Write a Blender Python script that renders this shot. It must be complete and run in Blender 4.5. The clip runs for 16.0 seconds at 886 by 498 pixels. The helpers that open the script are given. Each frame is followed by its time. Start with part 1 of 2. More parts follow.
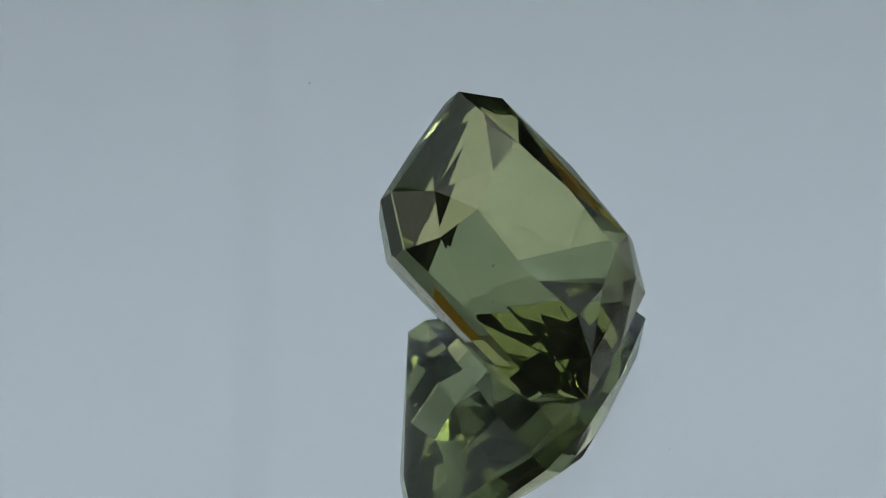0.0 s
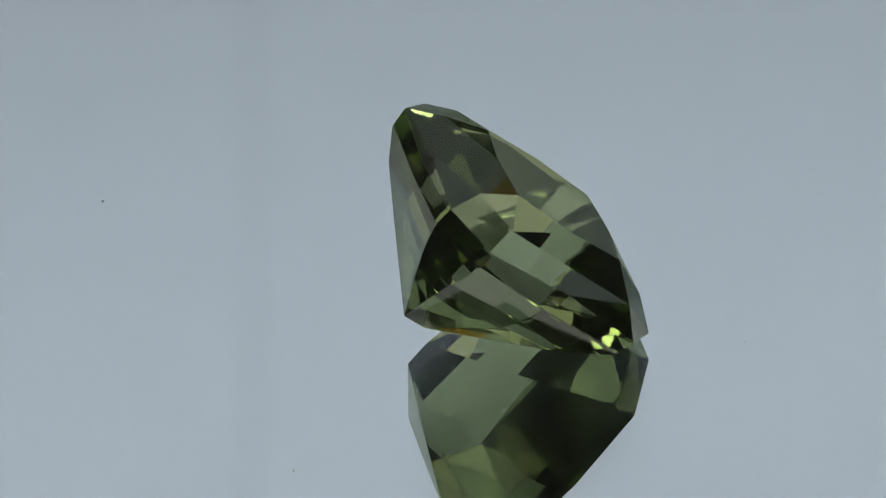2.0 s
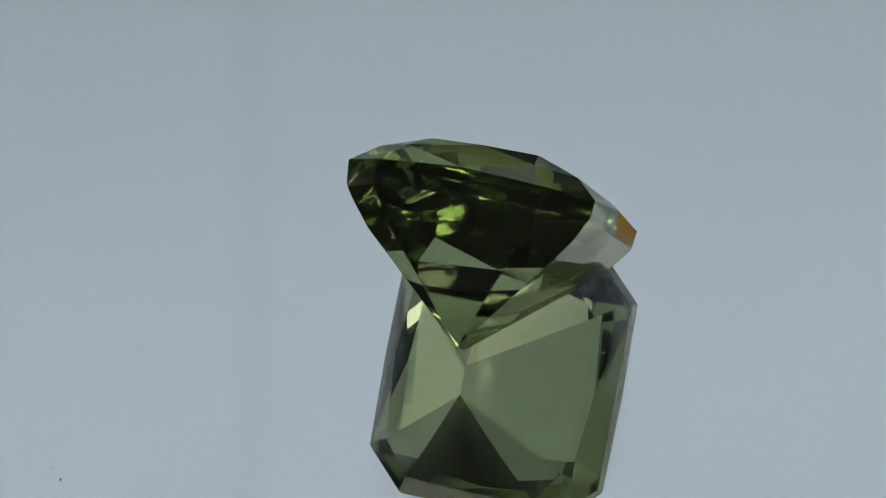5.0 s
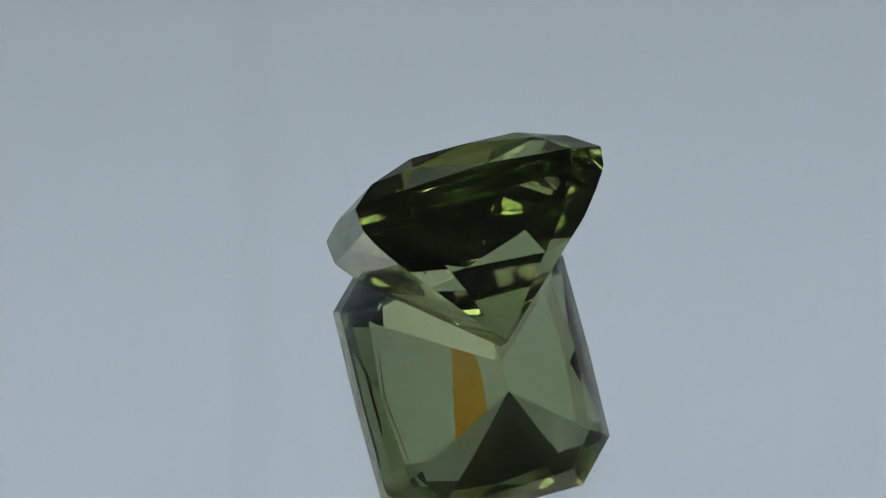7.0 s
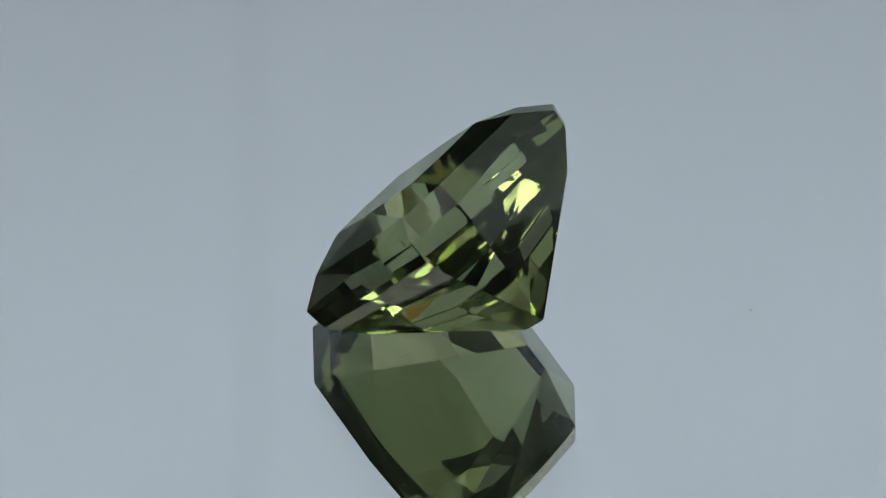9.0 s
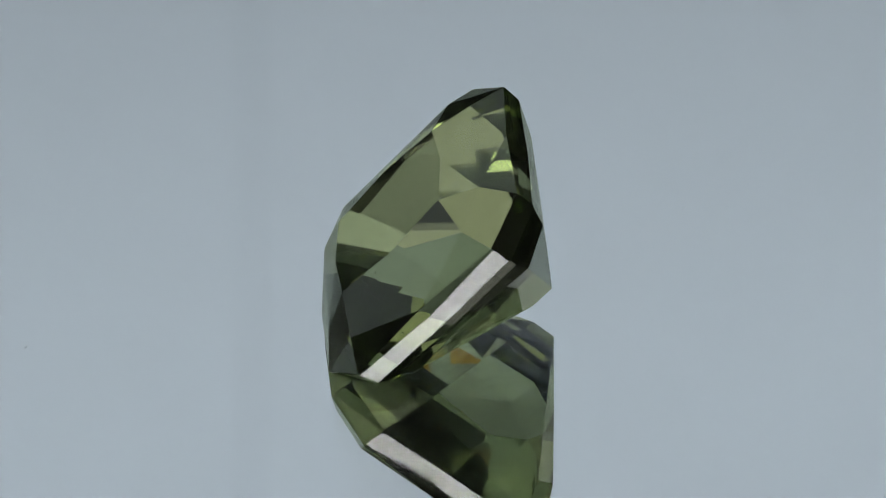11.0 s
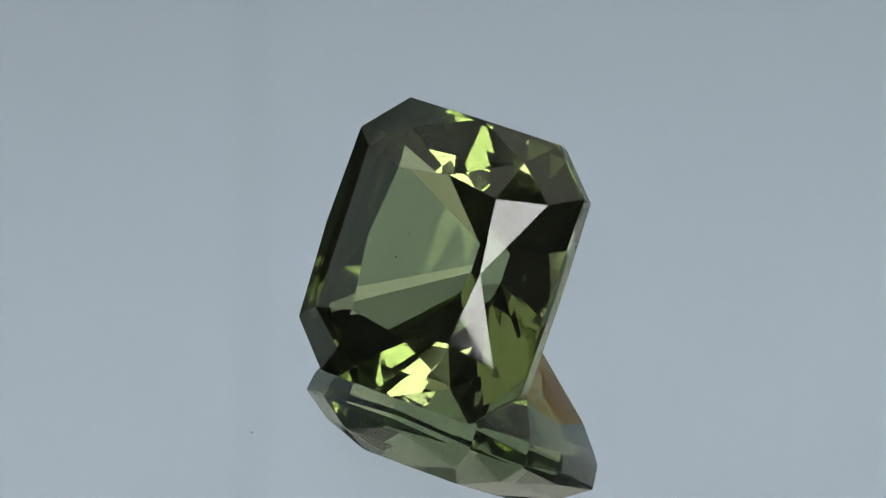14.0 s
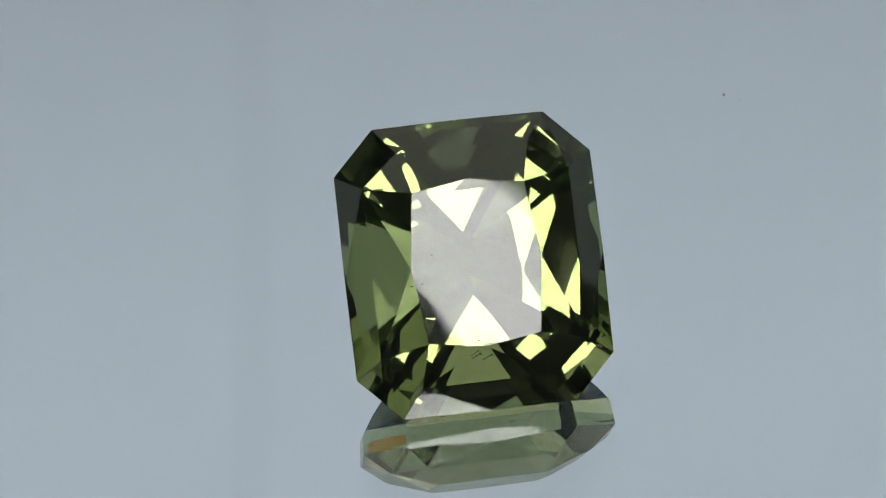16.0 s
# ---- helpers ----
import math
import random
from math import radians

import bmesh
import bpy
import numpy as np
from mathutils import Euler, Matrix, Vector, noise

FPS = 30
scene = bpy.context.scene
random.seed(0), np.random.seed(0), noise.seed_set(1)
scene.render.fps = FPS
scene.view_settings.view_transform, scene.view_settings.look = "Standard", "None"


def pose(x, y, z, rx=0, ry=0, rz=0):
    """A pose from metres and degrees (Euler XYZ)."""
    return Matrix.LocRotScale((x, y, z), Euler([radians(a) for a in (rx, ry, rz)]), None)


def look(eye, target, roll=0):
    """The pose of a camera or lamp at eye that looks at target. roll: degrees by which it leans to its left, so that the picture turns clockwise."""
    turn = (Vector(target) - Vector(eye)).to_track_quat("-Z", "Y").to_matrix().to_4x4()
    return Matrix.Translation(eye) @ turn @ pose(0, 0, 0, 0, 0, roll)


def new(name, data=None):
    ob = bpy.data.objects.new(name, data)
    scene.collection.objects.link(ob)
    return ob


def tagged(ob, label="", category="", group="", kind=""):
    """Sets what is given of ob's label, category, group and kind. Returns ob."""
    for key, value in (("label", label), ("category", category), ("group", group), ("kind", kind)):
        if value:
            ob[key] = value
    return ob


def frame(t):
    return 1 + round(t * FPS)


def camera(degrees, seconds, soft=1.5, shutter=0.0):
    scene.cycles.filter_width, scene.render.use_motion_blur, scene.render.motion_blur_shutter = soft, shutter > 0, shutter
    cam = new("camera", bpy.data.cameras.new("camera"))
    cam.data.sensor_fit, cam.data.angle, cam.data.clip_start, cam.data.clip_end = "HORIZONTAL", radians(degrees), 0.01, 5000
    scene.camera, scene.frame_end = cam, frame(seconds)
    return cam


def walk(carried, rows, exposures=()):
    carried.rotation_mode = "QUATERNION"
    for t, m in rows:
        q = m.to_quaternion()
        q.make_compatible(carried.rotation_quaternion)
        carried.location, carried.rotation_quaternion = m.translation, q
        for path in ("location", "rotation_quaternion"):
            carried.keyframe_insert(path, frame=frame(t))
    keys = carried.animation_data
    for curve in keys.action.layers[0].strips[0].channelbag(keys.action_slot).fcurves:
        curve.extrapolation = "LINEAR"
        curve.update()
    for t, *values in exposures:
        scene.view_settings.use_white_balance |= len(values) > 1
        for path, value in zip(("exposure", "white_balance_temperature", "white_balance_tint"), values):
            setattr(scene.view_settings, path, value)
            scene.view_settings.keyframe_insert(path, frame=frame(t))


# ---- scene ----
# The stone's half width is the unit of length; the stone is 9 mm wide.
U = 0.0045
FOV = 16.1594
ELEV, ROLL, DIST = radians(39.5187), radians(3.7198), 25.0844
AIM_X, AIM_Y = 0.009643, -0.023886      # where the turntable's axis lies off the lens axis (tangents)
SPEED, FACING = 18.6992, 15.7541        # degrees a second; the time at which the stone faces the lens


def camera_pose():
    right, up, ahead = Vector((1, 0, 0)), Vector((0, math.sin(ELEV), math.cos(ELEV))), Vector((0, math.cos(ELEV), -math.sin(ELEV)))
    eye = -(right * AIM_X + up * AIM_Y + ahead) * DIST * U
    x = right * math.cos(ROLL) - up * math.sin(ROLL)
    y = right * math.sin(ROLL) + up * math.cos(ROLL)
    m = Matrix((x, y, -ahead)).transposed().to_4x4()
    m.translation = eye
    return m


cam = camera(FOV, 16.0, soft=0.8)
walk(cam, [(0.0, camera_pose()), (16.0, camera_pose())], exposures=[(0.0, 0.0), (16.0, 0.0)])
scene.cycles.max_bounces = 24
scene.cycles.transmission_bounces = 24
scene.cycles.glossy_bounces = 24
scene.cycles.transparent_max_bounces = 16

# ---- world ----
world = bpy.data.worlds.new("dim_room")
world.use_nodes = True
world.node_tree.nodes["Background"].inputs[0].default_value = (0.02, 0.021, 0.023, 1)
scene.world = world


# ---- materials ----
def material(name, colour=(0.5, 0.5, 0.5), rough=0.5, metal=0.0):
    m = bpy.data.materials.new(name)
    m.use_nodes = True
    b = m.node_tree.nodes["Principled BSDF"]
    b.inputs["Base Color"].default_value = (*colour, 1)
    b.inputs["Roughness"].default_value = rough
    b.inputs["Metallic"].default_value = metal
    return m, m.node_tree.nodes, m.node_tree.links, b


def mottled(name, dark, light, scale, rough=0.6, bump=0.2):
    m, nodes, links, b = material(name, light, rough)
    coords = nodes.new("ShaderNodeTexCoord")
    big, fine = nodes.new("ShaderNodeTexNoise"), nodes.new("ShaderNodeTexNoise")
    big.inputs["Scale"].default_value, fine.inputs["Scale"].default_value = scale, scale * 14
    big.inputs["Detail"].default_value = fine.inputs["Detail"].default_value = 5
    mix = nodes.new("ShaderNodeMix")
    mix.data_type = "RGBA"
    mix.inputs[6].default_value, mix.inputs[7].default_value = (*dark, 1), (*light, 1)
    relief = nodes.new("ShaderNodeBump")
    relief.inputs["Strength"].default_value, relief.inputs["Distance"].default_value = bump, 0.001
    for n in (big, fine):
        links.new(coords.outputs["Object"], n.inputs["Vector"])
    links.new(big.outputs["Fac"], mix.inputs[0])
    links.new(mix.outputs[2], b.inputs["Base Color"])
    links.new(fine.outputs["Fac"], relief.inputs["Height"])
    links.new(relief.outputs["Normal"], b.inputs["Normal"])
    return m


def stone_material():
    """Crystal that takes light away on every pass, with an untinted polish on its faces."""
    m = bpy.data.materials.new("green_gem_crystal")
    m.use_nodes = True
    nodes, links = m.node_tree.nodes, m.node_tree.links
    nodes.clear()
    out, mix, polish = nodes.new("ShaderNodeOutputMaterial"), nodes.new("ShaderNodeMixShader"), nodes.new("ShaderNodeBsdfGlossy")
    glass = nodes.new("ShaderNodeBsdfGlass")
    glass.inputs["Color"].default_value = STONE_TINT
    glass.inputs["Roughness"].default_value = 0.0
    glass.inputs["IOR"].default_value = STONE_INDEX
    polish.inputs["Roughness"].default_value = 0.05
    coords, haze, relief = nodes.new("ShaderNodeTexCoord"), nodes.new("ShaderNodeTexNoise"), nodes.new("ShaderNodeBump")
    haze.inputs["Scale"].default_value, haze.inputs["Detail"].default_value = 260.0, 2.0
    relief.inputs["Strength"].default_value, relief.inputs["Distance"].default_value = 0.5, 0.00006
    links.new(coords.outputs["Object"], haze.inputs["Vector"])
    links.new(haze.outputs["Fac"], relief.inputs["Height"])
    links.new(relief.outputs["Normal"], polish.inputs["Normal"])
    weight, power, scale = nodes.new("ShaderNodeLayerWeight"), nodes.new("ShaderNodeMath"), nodes.new("ShaderNodeMapRange")
    weight.inputs["Blend"].default_value = 0.5
    power.operation = "POWER"
    power.inputs[1].default_value = 5.0
    scale.inputs["To Min"].default_value, scale.inputs["To Max"].default_value = 0.030, 0.45
    links.new(weight.outputs["Facing"], power.inputs[0])
    links.new(power.outputs[0], scale.inputs["Value"])
    links.new(scale.outputs[0], mix.inputs[0])
    links.new(glass.outputs[0], mix.inputs[1])
    links.new(polish.outputs[0], mix.inputs[2])
    stretch, scratch, level, worn = nodes.new("ShaderNodeMapping"), nodes.new("ShaderNodeTexNoise"), nodes.new("ShaderNodeMapRange"), nodes.new("ShaderNodeMixShader")
    dull = nodes.new("ShaderNodeBsdfDiffuse")
    dull.inputs["Color"].default_value = (0.72, 0.80, 0.58, 1)
    stretch.inputs["Scale"].default_value = (9000.0, 1400.0, 2500.0)
    stretch.inputs["Rotation"].default_value = (0.2, 0.1, 0.6)
    scratch.inputs["Scale"].default_value, scratch.inputs["Detail"].default_value = 1.0, 2.0
    level.inputs["From Min"].default_value, level.inputs["From Max"].default_value = 0.52, 0.72
    level.inputs["To Min"].default_value, level.inputs["To Max"].default_value = 0.006, 0.026
    links.new(coords.outputs["Object"], stretch.inputs["Vector"])
    links.new(stretch.outputs[0], scratch.inputs["Vector"])
    links.new(scratch.outputs["Fac"], level.inputs["Value"])
    links.new(level.outputs[0], worn.inputs[0])
    links.new(mix.outputs[0], worn.inputs[1])
    links.new(dull.outputs[0], worn.inputs[2])
    links.new(worn.outputs[0], out.inputs["Surface"])
    return m


STONE_INDEX = 1.578
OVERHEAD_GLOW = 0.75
STONE_TINT = (0.595, 0.643, 0.468, 1)


def thin_cloth(name, colour):
    """Cloth that light shines through and falls on."""
    m = bpy.data.materials.new(name)
    m.use_nodes = True
    nodes, links = m.node_tree.nodes, m.node_tree.links
    nodes.clear()
    out, mix = nodes.new("ShaderNodeOutputMaterial"), nodes.new("ShaderNodeMixShader")
    front, back = nodes.new("ShaderNodeBsdfDiffuse"), nodes.new("ShaderNodeBsdfTranslucent")
    coords, weave, tone = nodes.new("ShaderNodeTexCoord"), nodes.new("ShaderNodeTexNoise"), nodes.new("ShaderNodeMix")
    weave.inputs["Scale"].default_value, weave.inputs["Detail"].default_value = 14.0, 4.0
    tone.data_type = "RGBA"
    tone.inputs[6].default_value, tone.inputs[7].default_value = (*[0.985 * c for c in colour], 1), (*[min(1, 1.015 * c) for c in colour], 1)
    links.new(coords.outputs["Object"], weave.inputs["Vector"])
    links.new(weave.outputs["Fac"], tone.inputs[0])
    links.new(tone.outputs[2], front.inputs["Color"])
    links.new(tone.outputs[2], back.inputs["Color"])
    mix.inputs[0].default_value = 0.65
    links.new(front.outputs[0], mix.inputs[1])
    links.new(back.outputs[0], mix.inputs[2])
    links.new(mix.outputs[0], out.inputs["Surface"])
    return m


def glow(name, colour, strength):
    m = bpy.data.materials.new(name)
    m.use_nodes = True
    nodes, links = m.node_tree.nodes, m.node_tree.links
    nodes.clear()
    out, light = nodes.new("ShaderNodeOutputMaterial"), nodes.new("ShaderNodeEmission")
    light.inputs["Color"].default_value = (*colour, 1)
    light.inputs["Strength"].default_value = strength
    links.new(light.outputs[0], out.inputs["Surface"])
    return m


def coated_glass():
    m = bpy.data.materials.new("coated_glass")
    m.use_nodes = True
    nodes, links = m.node_tree.nodes, m.node_tree.links
    nodes.clear()
    out, mix = nodes.new("ShaderNodeOutputMaterial"), nodes.new("ShaderNodeMixShader")
    gloss, clear = nodes.new("ShaderNodeBsdfGlossy"), nodes.new("ShaderNodeBsdfTransparent")
    gloss.inputs["Color"].default_value = (0.87, 0.88, 0.89, 1)
    gloss.inputs["Roughness"].default_value = 0.0
    mix.inputs[0].default_value = 0.20
    links.new(gloss.outputs[0], mix.inputs[1])
    links.new(clear.outputs[0], mix.inputs[2])
    links.new(mix.outputs[0], out.inputs["Surface"])
    return m


MIRROR, *_ = material("mirror_silver", (0.86, 0.87, 0.88), 0.0, 1.0)
COATING = coated_glass()
STONE = stone_material()
SHEET = thin_cloth("backlit_cloth", (0.75, 0.86, 0.935))
SEAM = thin_cloth("doubled_cloth", (0.724, 0.830, 0.903))
# colour of the added strip that makes orange bands in the stone
AMBER = thin_cloth("amber_band_cloth", (0.90, 0.50, 0.08))
# low side fill: an added glow, with no lamp behind the cloth
SIDE = glow("side_fill_cloth", (0.395, 0.445, 0.492), 1.15)
PANEL = thin_cloth("side_panel_cloth", (0.84, 0.87, 0.92))
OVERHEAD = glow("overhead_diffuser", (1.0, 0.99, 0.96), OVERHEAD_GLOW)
LAMP = glow("ring_light_diffuser", (1.0, 0.94, 1.10), 9.6)
BLACK = mottled("black_plastic", (0.012, 0.012, 0.013), (0.022, 0.022, 0.023), 40, 0.5)
METAL, *_ = material("grey_aluminium", (0.5, 0.5, 0.52), 0.35, 1.0)
SPECK = mottled("dark_inclusion", (0.010, 0.009, 0.007), (0.030, 0.027, 0.020), 9000, 0.6)
DUST = mottled("dust", (0.30, 0.31, 0.32), (0.44, 0.45, 0.45), 3000, 0.9)
WALL = mottled("dark_booth_board", (0.125, 0.125, 0.127), (0.165, 0.163, 0.162), 9, 0.9)
DESK = mottled("dark_desk", (0.02, 0.018, 0.016), (0.035, 0.031, 0.028), 6, 0.5)


# ---- building helpers ----
def part(name, bm, mat, parent=None, label=""):
    mesh = bpy.data.meshes.new(name)
    bm.normal_update()
    bm.to_mesh(mesh)
    bm.free()
    mesh.materials.append(mat)
    ob = new(name, mesh)
    if parent is not None:
        ob.parent = parent
    if label:
        tagged(ob, label)
    return ob


def box(x0, x1, y0, y1, z0, z1, bevel=0.0, bm=None):
    bm = bm or bmesh.new()
    m = Matrix.Translation(((x0 + x1) / 2, (y0 + y1) / 2, (z0 + z1) / 2)) @ Matrix.Diagonal((x1 - x0, y1 - y0, z1 - z0, 1))
    made = bmesh.ops.create_cube(bm, size=1, matrix=m)
    if bevel:
        edges = {e for v in made["verts"] for e in v.link_edges}
        bmesh.ops.bevel(bm, geom=list(edges), offset=bevel, segments=2, affect="EDGES", profile=0.5)
    return bm


def disc(radius, z0, z1, steps=96, bevel=0.0, bm=None):
    bm = bm or bmesh.new()
    m = Matrix.Translation((0, 0, (z0 + z1) / 2))
    made = bmesh.ops.create_cone(bm, cap_ends=True, segments=steps, radius1=radius, radius2=radius, depth=z1 - z0, matrix=m)
    if bevel:
        rim = [e for e in bm.edges if len(e.link_faces) == 2 and any(len(f.verts) > 4 for f in e.link_faces)]
        bmesh.ops.bevel(bm, geom=rim, offset=bevel, segments=2, affect="EDGES", profile=0.5)
    return bm


# ---- the photo booth ----
DESK_Z = -0.032
X, Y0, Y1, Z1 = 0.46, -0.40, 0.46, 0.62
tagged(part("floor", box(-X, X, Y0, Y1, DESK_Z - 0.02, DESK_Z), DESK), "dark board floor of a small photo booth", "floor", kind="structure")
tagged(part("ceiling", box(-X, X, Y0, Y1, Z1, Z1 + 0.01), WALL), "matt dark grey board ceiling of a small photo booth", "ceiling", kind="structure")
tagged(part("wall_north", box(-X, X, Y1, Y1 + 0.01, DESK_Z - 0.02, Z1 + 0.01), WALL), "matt dark grey board wall of a small photo booth", "wall", kind="structure")
tagged(part("wall_south", box(-X, X, Y0 - 0.01, Y0, DESK_Z - 0.02, Z1 + 0.01), WALL), "matt dark grey board wall of a small photo booth", "wall", kind="structure")
tagged(part("wall_west", box(-X - 0.01, -X, Y0 - 0.01, Y1 + 0.01, DESK_Z - 0.02, Z1 + 0.01), WALL), "matt dark grey board wall of a small photo booth", "wall", kind="structure")
tagged(part("wall_east", box(X, X + 0.01, Y0 - 0.01, Y1 + 0.01, DESK_Z - 0.02, Z1 + 0.01), WALL), "matt dark grey board wall of a small photo booth", "wall", kind="structure")

# ---- the lights ----


def slab(corner, u, v, thick):
    """A flat slab from a corner along u and v, thickened away from its front."""
    n = Vector(u).cross(Vector(v)).normalized() * -thick
    bm = bmesh.new()
    c, u, v = Vector(corner), Vector(u), Vector(v)
    ring = [bm.verts.new(p) for p in (c, c + u, c + u + v, c + v, c + n, c + u + n, c + u + v + n, c + v + n)]
    for f in ((0, 1, 2, 3), (7, 6, 5, 4), (0, 4, 5, 1), (1, 5, 6, 2), (2, 6, 7, 3), (3, 7, 4, 0)):
        bm.faces.new([ring[k] for k in f])
    bmesh.ops.recalc_face_normals(bm, faces=bm.faces)
    return bm


def back_cloth():
    """A backlit cloth that curves up behind the turntable, on a frame with two feet."""
    thing = tagged(new("backdrop_cloth"), "pale blue-grey backlit backdrop cloth curved on a metal frame", "backdrop")
    lo, hi, radius = 13.0, 48.5, 0.30

    def reach(z):
        return 0.272 - 0.413 * (z - 0.022)

    def sheet(left, right, lo=lo, hi=hi):
        """A strip of the arc; left and right give its edges from the height and the share of the way up."""
        bm = bmesh.new()
        rows = []
        for i in range(41):
            a = radians(lo + (hi - lo) * i / 40)
            y, z = radius * math.cos(a), radius * math.sin(a)
            rows.append([bm.verts.new((x(z, i / 40), y, z)) for x in (left, right)])
        for p, q in zip(rows, rows[1:]):
            bm.faces.new((p[0], p[1], q[1], q[0]))
        return bm

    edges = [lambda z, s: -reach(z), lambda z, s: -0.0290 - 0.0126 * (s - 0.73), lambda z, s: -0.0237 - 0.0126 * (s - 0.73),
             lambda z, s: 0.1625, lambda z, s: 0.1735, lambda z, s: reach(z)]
    part("cloth", sheet(edges[0], edges[1]), SHEET, thing)
    part("seam", sheet(edges[1], edges[2]), SEAM, thing, "doubled cloth along a seam")
    part("cloth", sheet(edges[2], edges[3]), SHEET, thing)
    # an added strip, out of view, that gives the stone its orange bands
    part("amber_band", sheet(edges[3], edges[4]), AMBER, thing, "amber strip added for the orange bands in the stone")
    part("cloth", sheet(edges[4], edges[5]), SHEET, thing)
    part("cloth", sheet(edges[0], edges[5], hi, 52.5), SHEET, thing)
    # added unseen board: keeps the lit wall behind dark in the stone
    part("wall_blocker", box(-0.23, 0.23, 0.2935, 0.2965, DESK_Z, 0.066), BLACK, thing, "black board added below the cloth to block the lit wall")
    for sx in (-1, 1):
        part("leg", box(sx * 0.235 - 0.004, sx * 0.235 + 0.004, 0.2935, 0.3010, DESK_Z, 0.075, 0.001), METAL, thing, "grey metal leg")


def strip_lamp():
    """The lamp behind the backdrop cloth: a strip in a trough on two posts."""
    at, aim = Vector((0, 0.378, 0.335)), Vector((0, 0.240, 0.155))
    light = bpy.data.lights.new("strip_lamp", "AREA")
    light.shape, light.size, light.size_y, light.energy, light.color = "RECTANGLE", 0.50, 0.06, 0.490, (1.0, 1.0, 1.0)
    lamp = new("strip_lamp_tube", light)
    lamp.matrix_basis = look(at, aim)
    thing = tagged(new("strip_lamp"), "long strip lamp in a grey trough behind the backdrop", "strip lamp")
    back = (at - aim).normalized()
    m = look(at + back * 0.012, aim)
    bm = box(-0.24, 0.24, -0.036, 0.036, 0.0, 0.018, 0.004)
    bmesh.ops.transform(bm, matrix=m, verts=bm.verts)
    part("trough", bm, METAL, thing)
    for sx in (-1, 1):
        part("post", box(sx * 0.2 - 0.005, sx * 0.2 + 0.005, 0.388, 0.398, DESK_Z, 0.350, 0.001), METAL, thing)


def side_fill(sx, name, y0, y1, low, share, cloth, label, category, group):
    """A flat diffuser in a shell that leans in over the turntable, added as fill; it glows by itself."""
    thing = tagged(new(name), label, category, group)
    foot, head = Vector((sx * 0.275, y0, 0.022)), Vector((sx * 0.09, y0, 0.47))
    along, rise, foot = Vector((0, y1 - y0, 0)), (head - foot) * (share - low), foot.lerp(head, low)
    u, v = (along, rise) if sx < 0 else (rise, along)
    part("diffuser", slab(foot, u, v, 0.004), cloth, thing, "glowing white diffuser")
    n = Vector((sx * rise.z, 0, abs(rise.x))).normalized() * 0.005
    part("back_shell", slab(foot + n, u, v, 0.012), BLACK, thing, "black back shell")
    for y in (y0 + 0.01, y1 - 0.02):
        part("leg", box(abs(foot.x) * sx + sx * 0.008 - 0.006, abs(foot.x) * sx + sx * 0.008 + 0.006, y, y + 0.010, DESK_Z, foot.z + 0.008, 0.001), BLACK, thing, "short black leg")


def ring_light():
    """A ring of light round the lens."""
    thing = tagged(new("ring_light"), "black macro ring light with a glowing white ring on a stand", "ring light")
    eye = camera_pose().translation
    aim = Vector((0, 0, 0.004))
    way = (eye - aim).normalized()
    centre = aim + way * 0.119
    m = look(centre, aim)

    def annulus(r0, r1, z0, z1):
        bm = bmesh.new()
        rows = []
        for i in range(72):
            a = 2 * math.pi * i / 72
            rows.append([bm.verts.new(m @ Vector((r * math.cos(a), r * math.sin(a), z))) for r, z in ((r0, z0), (r1, z0), (r1, z1), (r0, z1))])
        for p, q in zip(rows, rows[1:] + rows[:1]):
            for k in range(4):
                bm.faces.new((p[k], p[(k + 1) % 4], q[(k + 1) % 4], q[k]))
        bmesh.ops.recalc_face_normals(bm, faces=bm.faces)
        return bm

    part("diffuser", annulus(RING_IN, RING_OUT, 0.0, 0.002), LAMP, thing, "glowing white ring")
    part("housing", annulus(RING_IN - 0.002, RING_OUT + 0.002, 0.0025, 0.012), BLACK, thing)
    low = m @ Vector((0, -RING_OUT - 0.001, 0.008))
    part("post", box(low.x - 0.004, low.x + 0.004, low.y - 0.004, low.y + 0.004, DESK_Z + 0.006, low.z, 0.001), BLACK, thing)
    part("foot", box(low.x - 0.03, low.x + 0.03, low.y - 0.03, low.y + 0.03, DESK_Z, DESK_Z + 0.006, 0.002), BLACK, thing)


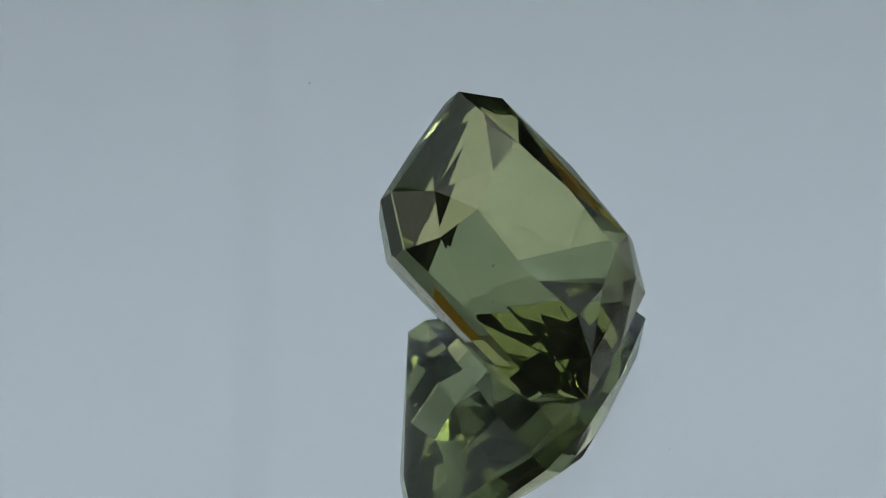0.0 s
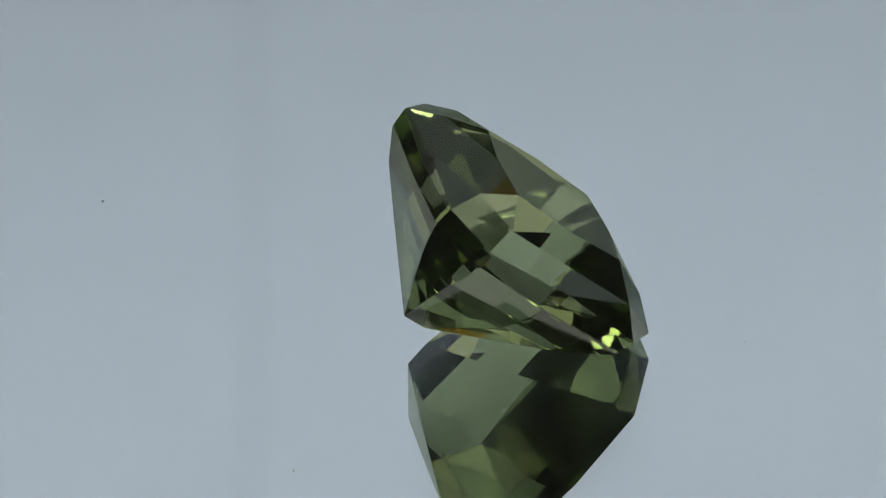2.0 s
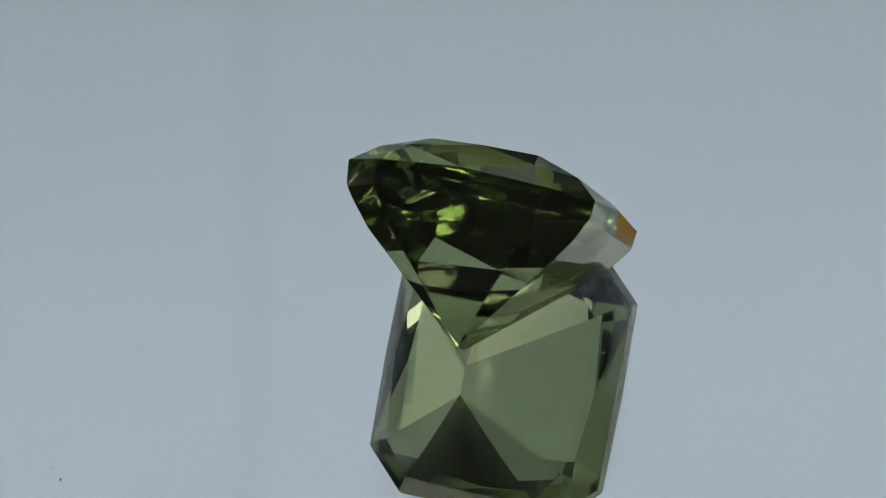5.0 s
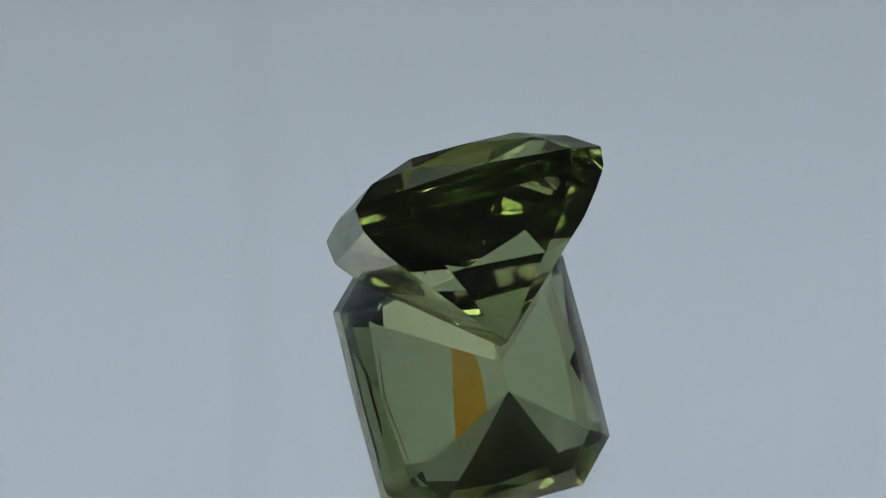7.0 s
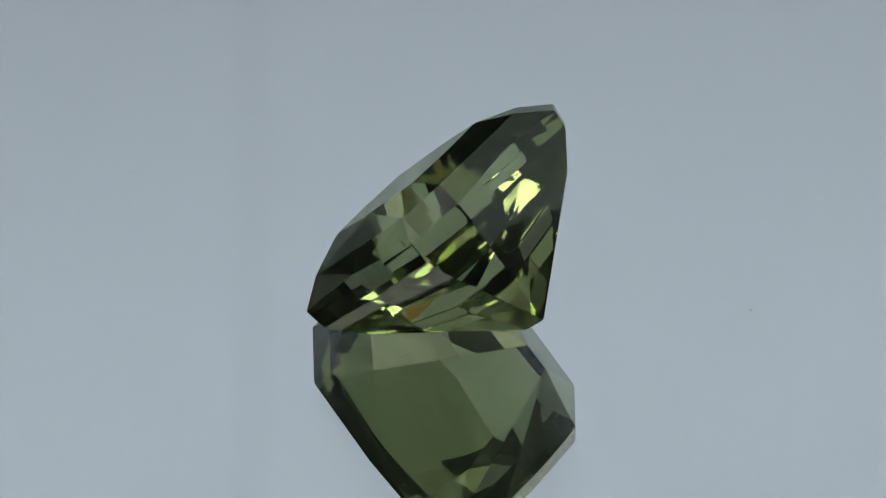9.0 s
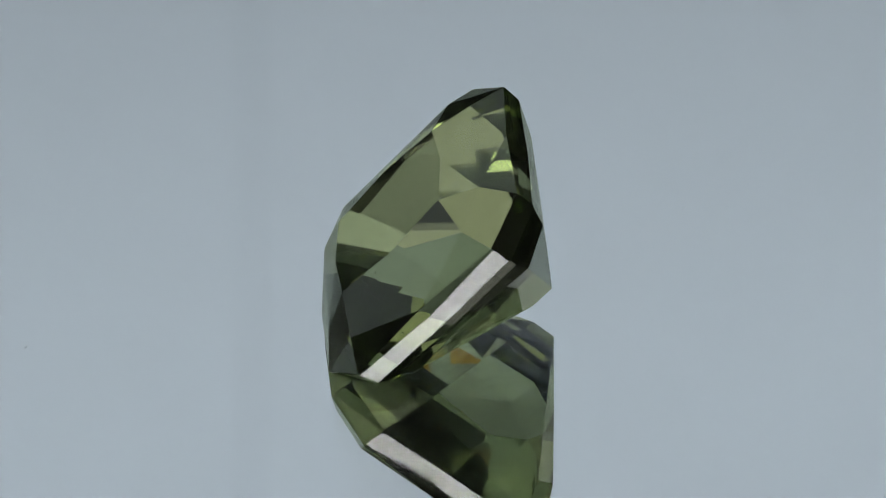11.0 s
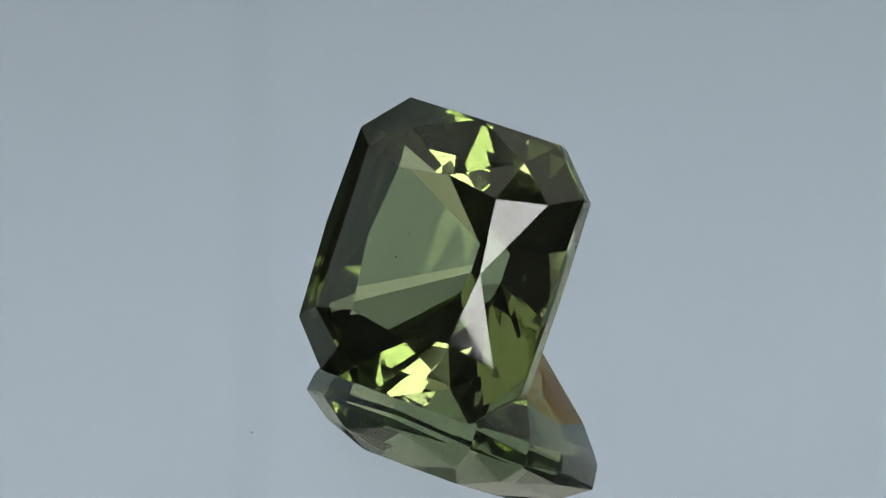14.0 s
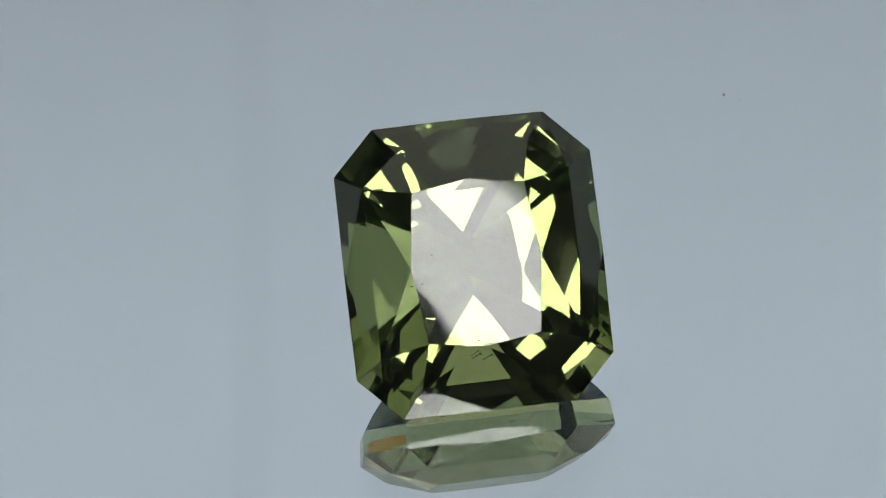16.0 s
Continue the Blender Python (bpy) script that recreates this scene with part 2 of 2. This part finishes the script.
def light_panel(sx, y0, y1):
    """A softbox that leans in over the turntable: a lamp behind a cloth in a black shell."""
    thing = tagged(new("light_panel"), "bright leaning softbox panel in a black shell", "light panel", "light panels")
    foot, head = Vector((sx * 0.2546, y0, 0.0713)), Vector((sx * 0.09, y0, 0.47))
    along, rise = Vector((0, y1 - y0, 0)), head - foot
    out = Vector((sx * rise.z, 0, abs(rise.x))).normalized()
    bm = bmesh.new()
    bm.faces.new([bm.verts.new(p) for p in (foot, foot + along, foot + along + rise, foot + rise)])
    part("diffuser", bm, PANEL, thing, "white translucent cloth")
    deep = out * 0.115
    u, v = (along, rise) if sx < 0 else (rise, along)
    part("back_shell", slab(foot + deep, u, v, 0.004), BLACK, thing, "black back shell")
    up = rise.normalized()
    for corner, edge in ((foot - up * 0.001, along), (foot + rise + up * 0.001, along), (foot - Vector((0, 0.001, 0)), rise), (foot + along + Vector((0, 0.001, 0)), rise)):
        part("side_shell", slab(corner + out * 0.002, edge, deep - out * 0.002, 0.0008), BLACK, thing, "black side shell")
    for y in (y0 + 0.01, y1 - 0.02):
        part("leg", box(sx * 0.262 - 0.006, sx * 0.262 + 0.006, y, y + 0.010, DESK_Z, 0.0745, 0.001), BLACK, thing, "black leg")
    light = bpy.data.lights.new("panel_lamp", "AREA")
    light.shape, light.size, light.size_y, light.energy, light.color = "RECTANGLE", 0.12, 0.26, PANEL_POWER, (1.0, 1.0, 1.0)
    middle = foot + along / 2 + rise * 0.5
    new("panel_lamp_tube", light).matrix_basis = look(middle + out * 0.10, middle)


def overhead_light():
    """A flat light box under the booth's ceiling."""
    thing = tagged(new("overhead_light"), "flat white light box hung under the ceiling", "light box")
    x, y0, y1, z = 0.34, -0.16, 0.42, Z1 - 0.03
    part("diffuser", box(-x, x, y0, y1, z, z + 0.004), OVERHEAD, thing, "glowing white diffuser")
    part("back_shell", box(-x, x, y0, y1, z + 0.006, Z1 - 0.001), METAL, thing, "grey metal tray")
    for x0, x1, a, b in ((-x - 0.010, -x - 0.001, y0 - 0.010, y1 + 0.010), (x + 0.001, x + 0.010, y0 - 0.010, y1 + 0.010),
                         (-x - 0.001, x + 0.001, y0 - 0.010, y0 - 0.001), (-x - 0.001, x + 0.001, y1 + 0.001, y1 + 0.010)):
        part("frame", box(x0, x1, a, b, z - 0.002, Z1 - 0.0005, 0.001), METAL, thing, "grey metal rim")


PANEL_POWER = 0.340
RING_IN, RING_OUT = 0.0175, 0.0268
back_cloth()
strip_lamp()
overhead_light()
for side in (-1, 1):
    light_panel(side, 0.106, 0.285)
    side_fill(side, "side_fill_cloth", -0.05, 0.102, 0.0, 0.27, SIDE, "dim low leaning cloth in a black shell, added as glowing side fill", "diffuser", "side cloths")
ring_light()


# ---- turntable ----
def turntable():
    thing = tagged(new("turntable"), "round mirror plate on a black motor turntable", "turntable")
    plate = part("mirror_plate", disc(0.062, -0.0040, -0.00046, 128), MIRROR, thing, "silvered mirror disc")
    bm = bmesh.new()
    bmesh.ops.create_circle(bm, cap_ends=True, segments=128, radius=0.0619, matrix=Matrix.Translation((0, 0, 0.0)))
    part("glass_coating", bm, COATING, thing, "clear semi-reflective glass face")
    part("platter", disc(0.0625, -0.011, -0.0042, 96, 0.001), BLACK, thing)
    part("foot", disc(0.05, -0.032, -0.0112, 96, 0.002), BLACK, thing)
    return thing


# ---- the stone ----
# A cut-corner rectangle, in half widths: a crown of two tiers with split girdle facets, and a pavilion of mains, corner kites and a break tier.
GEM = dict(w=1.0, l=1.1269, c1=0.3305, c2=0.3375, g=0.022)
MID_X, MID_Y, MID_UP, MID_DOWN = 1.006, 1.131, 0.045, -0.060    # the girdle at mid side
APEX_END, APEX_SIDE = (0.510, 0.908, 0.177), (0.802, 0.662, 0.165)
TABLE_CORNER, TABLE_SIDE, TABLE_END, TABLE_Z = (0.432, 0.580), 0.502, 0.645, 0.2985
PAVILION_X = 0.012                      # the pavilion sits a little off the girdle's middle
KEEL_Z, KEEL_ENDS, END_APEX = -1.248, (-0.006, 0.172), (-0.250, 0.243)
KITE_SIDE, KITE_END = ((0.765, -0.565, -0.485), (0.765, 0.660, -0.485)), ((0.474, -0.872, -0.467), (0.474, 0.928, -0.467))
KITE_OUT = 0.016                        # how far the corner kites stand proud
BREAK_X, BREAK_Y = 0.835, (0.889, 0.947)        # how far out the mains reach at mid side
BETA, SKEW, LEAN = radians(46.9526), radians(-0.1348), radians(-0.1828)
OFF_X, OFF_Y, OFF_Z = -0.0526, -1.2082, 0.1377


def octagon(a, b, c1, c2, n):
    return [(sx * (a - c1), sy * b, n) for sx in (-1, 1) for sy in (-1, 1)] + [(sx * a, sy * (b - c2), n) for sx in (-1, 1) for sy in (-1, 1)]


def gem_blank():
    """Crown, girdle and the upright rough below it."""
    k = GEM
    pts = octagon(k["w"], k["l"], k["c1"], k["c2"], 0) + octagon(k["w"], k["l"], k["c1"], k["c2"], -k["g"])
    pts += octagon(0.968, 1.108, 0.322, 0.330, -0.215) + octagon(0.85, 0.95, 0.322, 0.330, -1.6)
    for s in (-1, 1):
        for z in (MID_UP, MID_DOWN):
            pts += [(0, s * MID_Y, z), (s * MID_X, 0, z)]
        pts += [(0, s * 1.117, -0.217), (s * 0.976, 0, -0.217), (s * TABLE_SIDE, 0, TABLE_Z), (0, s * TABLE_END, TABLE_Z)]
    for sx in (-1, 1):
        for sy in (-1, 1):
            pts += [(sx * x, sy * y, z) for x, y, z in (APEX_END, APEX_SIDE, (*TABLE_CORNER, TABLE_Z))]
    return pts


def gem_cuts():
    """The pavilion's facets, each by three points of its plane."""
    cuts = []
    rise = (KITE_SIDE[1][2] - KEEL_Z) / KITE_SIDE[1][0]
    for sx in (-1, 1):
        cuts.append(((0, 0, KEEL_Z), (0, 1, KEEL_Z), (sx, 0, KEEL_Z + rise)))
    for i, sy in enumerate((-1, 1)):
        side, end, keel = KITE_SIDE[i], KITE_END[i], (0, KEEL_ENDS[i], KEEL_Z)
        n = (Vector(side) - Vector(keel)).cross(Vector(end) - Vector(keel))
        apex = Vector((0, END_APEX[i], KEEL_Z - n.y * (END_APEX[i] - KEEL_ENDS[i]) / n.z))
        climb = (end[2] - apex.z) / (end[1] - apex.y)
        # each end main is cut in two steps, the one by the girdle a little steeper
        step = Vector((0, apex.y + 0.55 * (end[1] - apex.y), apex.z + 0.55 * (end[2] - apex.z)))
        cuts.append((apex, step, step + Vector((1, 0, 0))))
        cuts.append((step, step + Vector((1, 0, 0)), (0, end[1] - (0.012 if sy > 0 else -0.003), end[2])))
        tip = (0, sy * BREAK_Y[i], apex.z + climb * (sy * BREAK_Y[i] - apex.y))
        for sx in (-1, 1):
            out = Vector((sx * KITE_OUT, sy * KITE_OUT, 0))
            cuts.append([Vector(p) + out for p in (keel, (sx * side[0], side[1], side[2]), (sx * end[0], end[1], end[2]))])
            cuts.append(((sx * BREAK_X, 0, KEEL_Z + rise * BREAK_X), (sx * side[0], side[1], KEEL_Z + rise * side[0]), (sx * 0.915, 0, -0.312)))
            cuts.append(((sx * 0.974, 0, -0.217), (sx * 0.915, 0, -0.312), (sx * 0.956, sy * 0.789, -0.217)))
            cuts.append((tip, (sx * end[0], end[1], end[2]), (0, sy * 1.115, -0.217) if sy < 0 else (0, 1.035, -0.318)))
            if sy > 0:
                cuts.append(((0, 1.035, -0.318), (0, 1.098, -0.217), (sx * 0.66, 1.082, -0.217)))
            # the corner's break facet lies square to the girdle's corner
            low, high, along = Vector(side).lerp(Vector(end), 0.5) + Vector((0.020, sy * 0.020, 0)), Vector((0.806, sy * 0.924, -0.215)), Vector((-0.338, sy * 0.3305, 0))
            cuts.append([Vector((sx * p.x, p.y, p.z)) for p in (low, high, high + along)])
    return [[Vector(p) + Vector((PAVILION_X, 0, 0)) for p in cut] for cut in cuts]


def gem_mesh():
    bm = bmesh.new()
    for p in gem_blank():
        bm.verts.new(p)
    bmesh.ops.convex_hull(bm, input=bm.verts)
    bmesh.ops.delete(bm, geom=[v for v in bm.verts if not v.link_faces], context="VERTS")
    for a, b, c in gem_cuts():
        a, b, c = Vector(a), Vector(b), Vector(c)
        n = (b - a).cross(c - a).normalized()
        if n.z > 0:
            n.negate()
        bmesh.ops.bisect_plane(bm, geom=bm.verts[:] + bm.edges[:] + bm.faces[:], dist=1e-5, plane_co=a, plane_no=n, clear_outer=True)
        rim = [e for e in bm.edges if e.is_boundary]
        if rim:
            bmesh.ops.contextual_create(bm, geom=rim)
    bmesh.ops.remove_doubles(bm, verts=bm.verts, dist=0.002)
    bmesh.ops.dissolve_limit(bm, angle_limit=radians(0.5), verts=bm.verts, edges=bm.edges)
    bmesh.ops.recalc_face_normals(bm, faces=bm.faces)
    bmesh.ops.scale(bm, vec=(U, U, U), verts=bm.verts)
    return bm


def gem_rest(low_points):
    """The stone's pose on the plate when it faces the lens: on its lower girdle edge and its culet."""
    m = pose(OFF_X * U, OFF_Y * U, OFF_Z * U) @ Matrix.Rotation(-LEAN, 4, "Y") @ Matrix.Rotation(BETA, 4, "X") @ Matrix.Rotation(SKEW, 4, "Z")
    m = m @ Matrix.Translation((0, GEM["l"] * U, 0))
    low = min((m @ Vector(p)).z for p in low_points)
    return Matrix.Translation((0, 0, -low)) @ m


def gem():
    bm = gem_mesh()
    worn = [e for e in bm.edges if e.calc_length() > 0.05 * U]
    bmesh.ops.bevel(bm, geom=worn, offset=0.0042 * U, segments=1, affect="EDGES", profile=0.5, clamp_overlap=True)
    bmesh.ops.recalc_face_normals(bm, faces=bm.faces)
    thing = tagged(part("gemstone", bm, STONE), "faceted olive green cut-corner rectangular gemstone leaning on a mirror", "gemstone")
    rnd = random.Random(11)
    for i in range(9):
        # a short trail of specks, and a few strays
        at = Vector((0.03 * i - 0.08, -0.62 + 0.02 * (i % 3), -0.30 - 0.035 * i)) if i < 6 else Vector((rnd.uniform(-0.5, 0.5), rnd.uniform(-0.4, 0.6), rnd.uniform(-0.4, -0.1)))
        speck = bmesh.new()
        bmesh.ops.create_icosphere(speck, subdivisions=1, radius=rnd.uniform(0.006, 0.010) * U, matrix=Matrix.Translation(at * U) @ Matrix.Diagonal((1.5, 0.8, 1.0, 1)))
        part("inclusion", speck, SPECK, thing, "dark speck inside the crystal")
    return thing


def dust():
    """Specks and short fibres that lie on the mirror."""
    bm = bmesh.new()
    rnd = random.Random(5)

    def fibre(x, y, length, wide, turn, bend):
        steps, length, wide = 5, length * 0.75, wide * 0.75
        rows = []
        for i in range(steps + 1):
            s = i / steps - 0.5
            a = turn + bend * s
            px, py = x + length * s * math.cos(a), y + length * s * math.sin(a)
            nx, ny = -math.sin(a) * wide / 2, math.cos(a) * wide / 2
            rows.append([bm.verts.new((v[0] * U, v[1] * U, v[2] * U)) for v in ((px - nx, py - ny, 0.002), (px + nx, py + ny, 0.002), (px, py, 0.002 + wide * 0.6))])
        for p, q in zip(rows, rows[1:]):
            for k in range(3):
                bm.faces.new((p[k], p[(k + 1) % 3], q[(k + 1) % 3], q[k]))
        bm.faces.new(rows[0][::-1])
        bm.faces.new(rows[-1])

    for x, y, length, wide in ((2.51, 2.61, 0.028, 0.020), (2.63, 2.51, 0.020, 0.013), (-0.11, -3.64, 0.05, 0.009), (-0.91, -1.94, 0.035, 0.009),
                               (-1.23, 1.81, 0.035, 0.009), (-1.08, 0.09, 0.05, 0.006)):
        fibre(x, y, length, wide, rnd.uniform(0, 3.1), rnd.uniform(-1.2, 1.2))
    for _ in range(26):
        r, a = rnd.uniform(1.9, 7.0), rnd.uniform(0, 6.28)
        fibre(r * math.cos(a), r * math.sin(a), rnd.uniform(0.006, 0.02), rnd.uniform(0.003, 0.006), rnd.uniform(0, 3.1), rnd.uniform(-1, 1))
    bmesh.ops.recalc_face_normals(bm, faces=bm.faces)
    return tagged(part("dust", bm, DUST), "grey dust specks and fibres lying on the mirror", "dust", kind="stuff")


DUST_THING = dust()
TABLE_THING = turntable()
STONE_THING = gem()


# ---- what turns ----
def motions():
    rest = gem_rest([v.co for v in STONE_THING.data.vertices])
    times = [0.5 * i for i in range(33)]
    turns = [(t, Matrix.Rotation(radians(SPEED * (t - FACING)), 4, "Z")) for t in times]
    walk(TABLE_THING, turns)
    walk(DUST_THING, turns)
    walk(STONE_THING, [(t, m @ rest) for t, m in turns])


motions()
